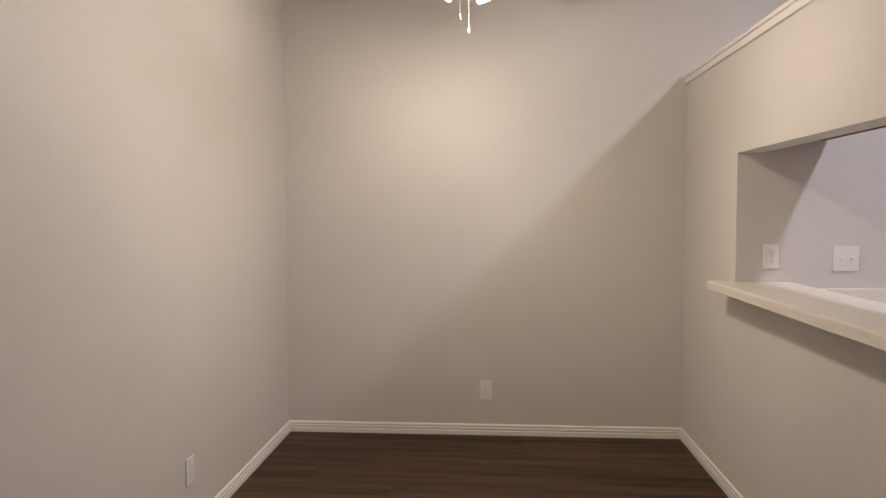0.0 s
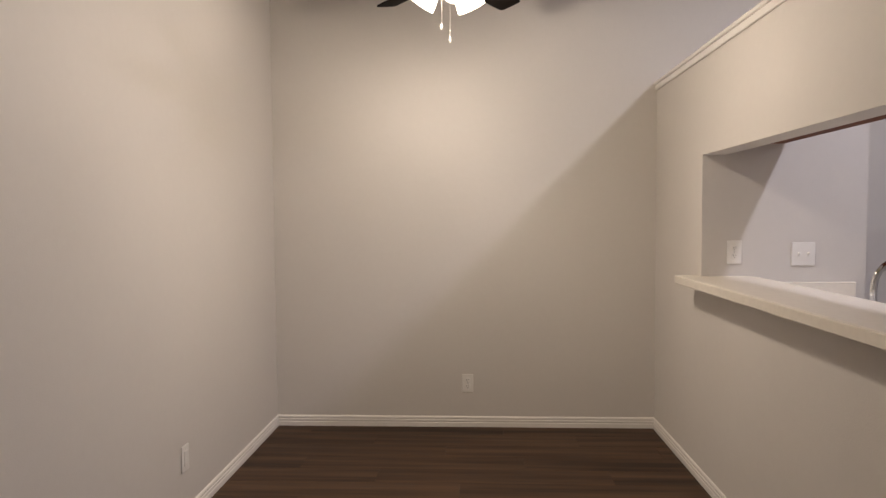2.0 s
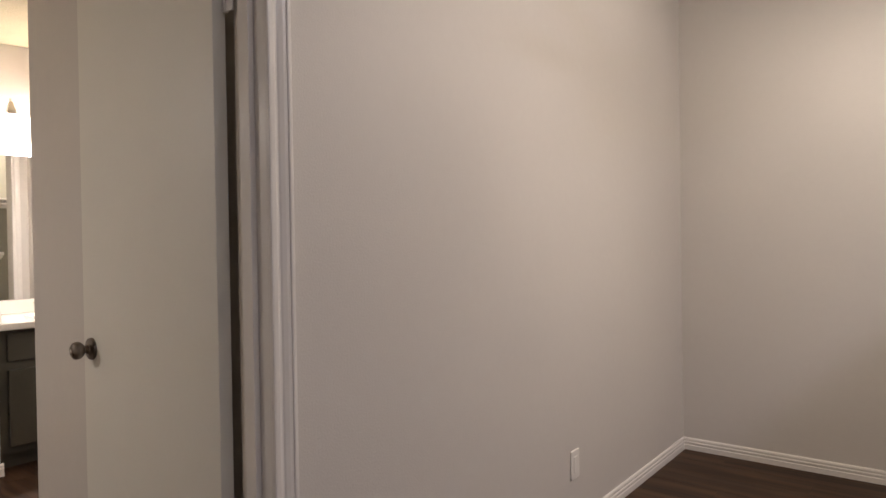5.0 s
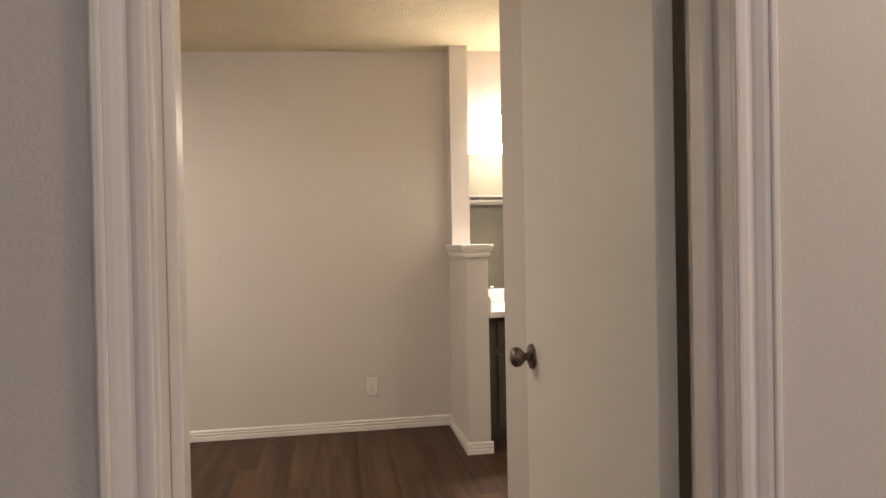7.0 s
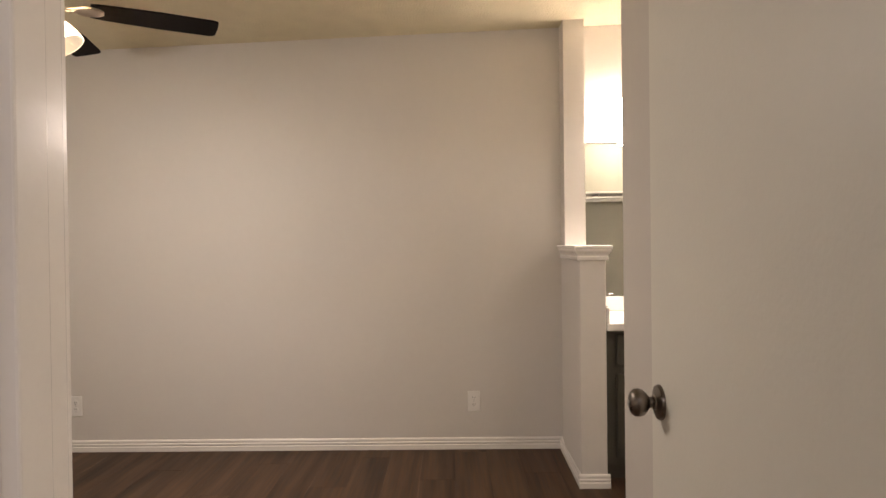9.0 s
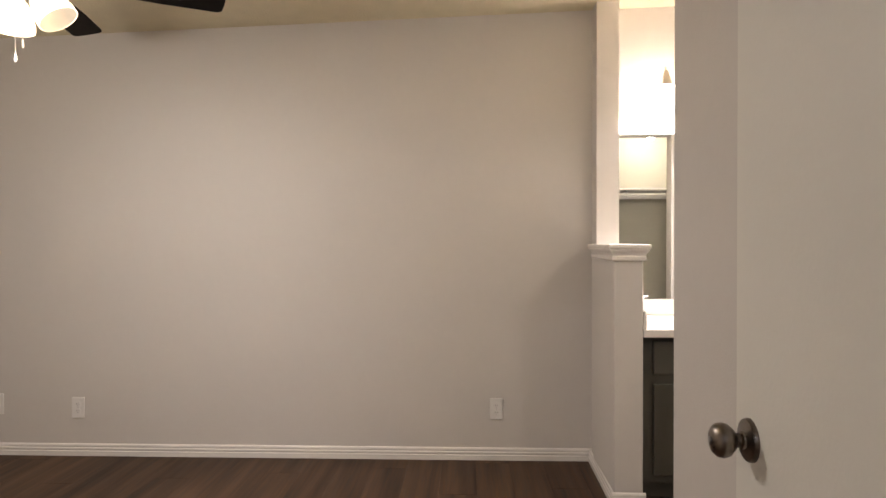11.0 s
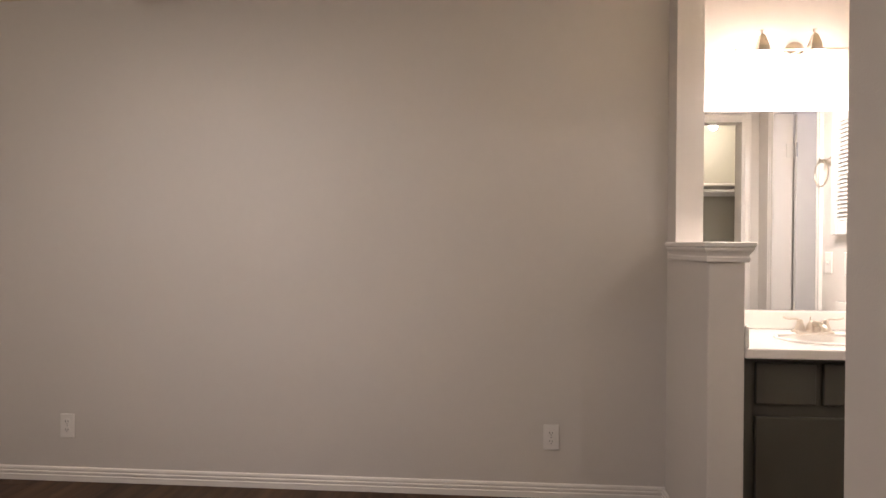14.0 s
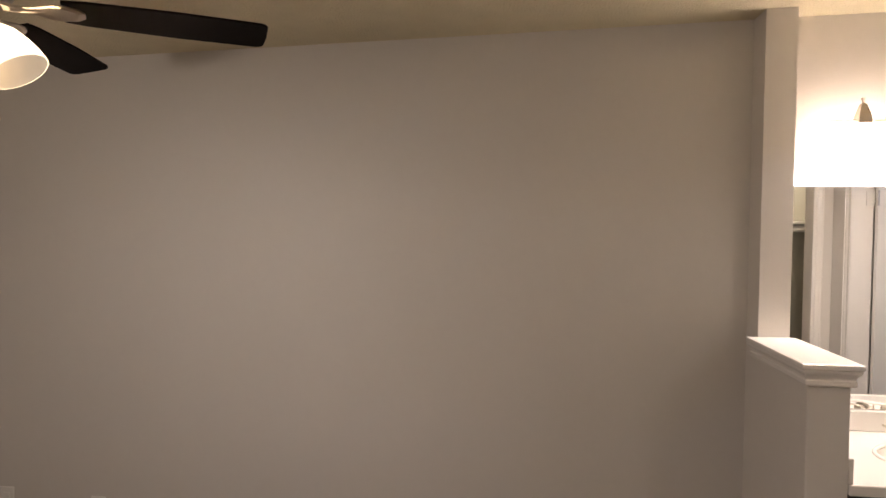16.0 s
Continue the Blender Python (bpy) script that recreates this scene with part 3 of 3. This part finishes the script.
def vanity_top():
    """Moulded top with an oval bowl sunk into it."""
    top = empty("countertop", (-3.046, 2.185, 0.80), "white cultured-marble vanity top with oval sink", "counter")
    bm = bmesh.new()
    x0, x1, y0, y1 = FAR + 3.046 + 0.002, -2.740 + 3.046, 1.731 - 2.185, SIDE - 2.185 - 0.001
    n = 48
    ax, ay = 0.165, 0.215
    cx = 0.02
    rim = [bm.verts.new((cx + ax * math.cos(2 * math.pi * i / n), ay * math.sin(2 * math.pi * i / n), 0)) for i in range(n)]
    edge = []
    for i in range(n):
        c, s = math.cos(2 * math.pi * i / n), math.sin(2 * math.pi * i / n)
        k = min(((x1 if c > 0 else x0) - cx) / c if abs(c) > 1e-6 else 9, ((y1 if s > 0 else y0)) / s if abs(s) > 1e-6 else 9)
        edge.append(bm.verts.new((cx + c * k, s * k, 0)))
    low = [bm.verts.new((v.co.x, v.co.y, -0.032)) for v in edge]
    flat = [bm.verts.new((cx + (v.co.x - cx) * 1.03, v.co.y * 1.03, 0)) for v in rim]
    rings = [rim]
    for f, z in ((0.985, -0.005), (0.95, -0.016), (0.86, -0.045), (0.66, -0.095), (0.38, -0.125), (0.08, -0.132)):
        rings.append([bm.verts.new((cx + (v.co.x - cx) * f, v.co.y * f, z)) for v in rim])
    for i in range(n):
        j = (i + 1) % n
        bm.faces.new((rim[i], rim[j], flat[j], flat[i]))
        bm.faces.new((flat[i], flat[j], edge[j], edge[i]))
        bm.faces.new((edge[i], edge[j], low[j], low[i]))
        for a, b in zip(rings, rings[1:]):
            bm.faces.new((a[i], a[j], b[j], b[i]))
    bm.faces.new(rings[-1])
    part("slab", bm, M_MARBLE, top, smooth=True)
    part("sink_rim", tube([(cx + ax * 1.02 * math.cos(math.pi * i / 32), ay * 1.02 * math.sin(math.pi * i / 32), 0.002) for i in range(65)], 0.008, 10), M_MARBLE, top, "raised oval rim of the sink", True)
    part("front_lip", boxes((x1 - 0.022, x1 + 0.002, y0, y1, -0.034, 0.003), bevel=0.006, seg=3), M_MARBLE, top)
    part("backsplash", boxes((x0, x0 + 0.022, y0, y1, 0.001, 0.084), bevel=0.004, seg=2), M_MARBLE, top)
    part("sidesplash", boxes((x0 + 0.023, x1 - 0.004, y0, y0 + 0.015, 0.001, 0.085), bevel=0.003), M_MARBLE, top)
    part("sidesplash", boxes((x0 + 0.023, x1 - 0.045, y1 - 0.018, y1, 0.001, 0.084), bevel=0.003), M_MARBLE, top)
    part("drain", lathe([(0.021, 0), (0.021, 0.003), (0.016, 0.004)], 16, pose(cx, 0, -0.131)), M_CHROME, top, smooth=True)


vanity_top()
vf = empty("vanity_faucet", (-3.195, 2.180, 0.801), "brushed nickel two-handle vanity faucet", "faucet")
part("base", boxes((-0.026, 0.026, -0.080, 0.080, 0, 0.016), bevel=0.007, seg=2), M_NICKEL, vf)
part("spout_body", lathe([(0.030, 0.012), (0.027, 0.026), (0.021, 0.042), (0.014, 0.054), (0.004, 0.058)], 20), M_NICKEL, vf, smooth=True)
part("spout", tube([(0.0, 0, 0.040), (0.03, 0, 0.047), (0.06, 0, 0.047), (0.09, 0, 0.041), (0.108, 0, 0.032), (0.112, 0, 0.022)], 0.012, 14), M_NICKEL, vf, smooth=True)
for s in (-1, 1):
    h = part("handle", lathe([(0.023, 0.014), (0.021, 0.022), (0.013, 0.046), (0.012, 0.056), (0.006, 0.062)], 18, pose(0, 0.052 * s, 0)), M_NICKEL, vf, smooth=True)
    part("lever", tube([(0, 0.050 * s, 0.058), (0.002, 0.070 * s, 0.064), (0.004, 0.095 * s, 0.063), (0.006, 0.112 * s, 0.066), (0.006, 0.122 * s, 0.071)], 0.0042, 10), M_NICKEL, h, smooth=True)
part("lift_rod", tube([(-0.022, 0, 0.014), (-0.022, 0, 0.072)], 0.003, 8), M_NICKEL, vf)

mir = empty("wall_mirror", (FAR, 2.203, 1.34), "large frameless mirror over the vanity", "mirror")
part("glass", boxes((0.001, 0.006, -0.455, 0.452, -0.453, 0.440)), M_MIRROR, mir)
for y in (-0.3, 0.3):
    part("clip", boxes((0.001, 0.011, y - 0.012, y + 0.012, -0.4535, -0.437), bevel=0.002), M_CHROME, mir)

vl = empty("vanity_light", (FAR, 2.084, 2.02), "two-lamp nickel vanity light with frosted shades", "wall light")
part("backplate", lathe([(0.045, 0.0), (0.045, 0.010), (0.037, 0.020), (0.016, 0.026)], 28, pose(0, 0.080, 0.022, 0, 90, 0)), M_NICKEL, vl, smooth=True)
part("stem", tube([(0.02, 0.062, 0.012), (0.128, 0.062, 0.0)], 0.005, 12), M_NICKEL, vl, smooth=True)
part("bar", boxes((0.123, 0.133, -0.225, 0.270, -0.003, 0.005), bevel=0.002), M_NICKEL, vl)
for y in (-0.109, 0.109):
    fit_ = part("fitter", lathe([(0.034, -0.010), (0.032, 0.016), (0.014, 0.062), (0.005, 0.068), (0.005, 0.078), (0.0085, 0.082), (0.007, 0.088)], 4, pose(0.128, y, 0, 0, 0, 45)), M_NICKEL, vl, "tapered nickel shade holder")
    sh = part("shade", lathe([(0.040, -0.012), (0.062, -0.030), (0.070, -0.080), (0.074, -0.150), (0.071, -0.150), (0.066, -0.080), (0.058, -0.032), (0.036, -0.016)], 28, pose(0.128, y, 0), closed_ends=False), M_VANGLASS, vl, "frosted glass shade, brightly lit", True)
    part("bulb", lathe([(0.012, -0.02), (0.014, -0.045), (0.026, -0.07), (0.028, -0.085), (0.020, -0.105), (0.004, -0.112)], 16, pose(0.128, y, 0)), M_BULB, sh, smooth=True)
    lamp("vanity_bulb_light", "POINT", (FAR + 0.128, 2.084 + y, 2.02 - 0.146), VANITY_WATTS, VANITY, 0.025)

# ---- beside the vanity: towel ring, louvred cabinet, closet ----
ring = empty("towel_ring", (-2.70, SIDE, 1.64), "nickel towel ring on the side wall", "towel ring")
part("post", lathe([(0.026, 0), (0.026, 0.006), (0.016, 0.014), (0.011, 0.03), (0.011, 0.058), (0.014, 0.064)], 20, pose(0, 0, 0, 90)), M_NICKEL, ring, smooth=True)
part("ring", tube([(0.070 * math.sin(radians(a)), -0.056, -0.070 + 0.070 * math.cos(radians(a))) for a in range(0, 361, 15)], 0.0045, 8), M_NICKEL, ring, smooth=True)
med = empty("medicine_cabinet", (-2.782, SIDE, 1.235), "white louvred medicine cabinet on the side wall", "cabinet")
part("body", boxes((-0.40, 0.0, -0.025, 0, 0, 0.66), bevel=0.003), M_WHITE, med)
md = part("door_frame", boxes((-0.40, -0.345, -0.045, -0.026, 0, 0.66), (-0.055, 0.0, -0.045, -0.026, 0, 0.66), (-0.345, -0.055, -0.045, -0.026, 0, 0.07), (-0.345, -0.055, -0.045, -0.026, 0.59, 0.66), bevel=0.002), M_WHITE, med)
slat = boxes((-0.144, 0.144, -0.003, 0.003, -0.013, 0.013), bevel=0.002)
slat.transform(pose(0, 0, 0, -48, 0, 0))
slat_mesh = mesh_of("slat", slat, M_WHITE)
for k in range(24):
    s = new("slat", slat_mesh)
    s.parent = md
    s.location = (-0.20, -0.036, 0.083 + k * 0.0215)

shelf = empty("closet_shelf", (-0.75, 2.356, 1.652), "white closet shelf on cleats with a rod below", "shelf")
part("board", boxes((-0.33, -0.002, -0.690, 0.692, 0, 0.018), bevel=0.002), M_WHITE, shelf)
part("cleat", boxes((-0.018, -0.002, -0.690, 0.692, -0.06, -0.001)), M_WHITE, shelf)
part("rod", tube([(-0.305, -0.690, -0.040), (-0.305, 0.692, -0.040)], 0.014, 14), M_WHITE, shelf, "white clothes rod", True)
for y in (-0.4, 0.0, 0.42):
    part("bracket", boxes((-0.32, -0.002, y - 0.004, y + 0.004, -0.012, -0.0005), (-0.312, -0.298, y - 0.004, y + 0.004, -0.056, -0.012)), M_STEEL, shelf)
cl = empty("closet_light", (-1.10, 2.56, 2.26), "plain porcelain closet lamp holder with bare bulb", "ceiling light")
part("lampholder", lathe([(0.055, 0), (0.055, -0.010), (0.040, -0.018), (0.026, -0.026), (0.022, -0.032)], 24), M_WHITE, cl, smooth=True)
part("bulb", lathe([(0.013, -0.032), (0.016, -0.042), (0.027, -0.060), (0.028, -0.072), (0.020, -0.088), (0.004, -0.094)], 18), M_BULB, cl, smooth=True)
lamp("closet_bulb_light", "POINT", (-1.10, 2.56, 2.12), CLOSET_WATTS, BED_WARM, 0.03)
# unseen dome lamp, added as fill on the bathroom door in the mirror
bl = empty("bathroom_fill", (-2.5, 3.5, bed_top(3.5)), "unseen round white bathroom light, added to brighten the open door", "ceiling light")
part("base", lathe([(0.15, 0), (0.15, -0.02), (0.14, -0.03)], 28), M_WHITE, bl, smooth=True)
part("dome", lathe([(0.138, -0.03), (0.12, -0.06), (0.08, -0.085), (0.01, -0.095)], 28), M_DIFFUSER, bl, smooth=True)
lamp("bathroom_fill_light", "POINT", (-2.5, 3.5, BED - 0.16), 13.0, COOL, 0.06)

# ---- floor planks ----
PW, PL = 0.182, 1.22
plank = boxes((0, PL - 0.0005, 0, PW - 0.0005, -0.006, 0), bevel=0.0004)
plank_mesh = mesh_of("plank", plank, M_PLANK)
r = 0
y = -3.02
while y < NORTH + 0.02:
    x = -3.45 - (r * 0.437) % PL
    while x < 4.62:
        p = new("plank", plank_mesh)
        p.parent = floor
        p.location = (x, y, 0)
        x += PL
    y += PW
    r += 1
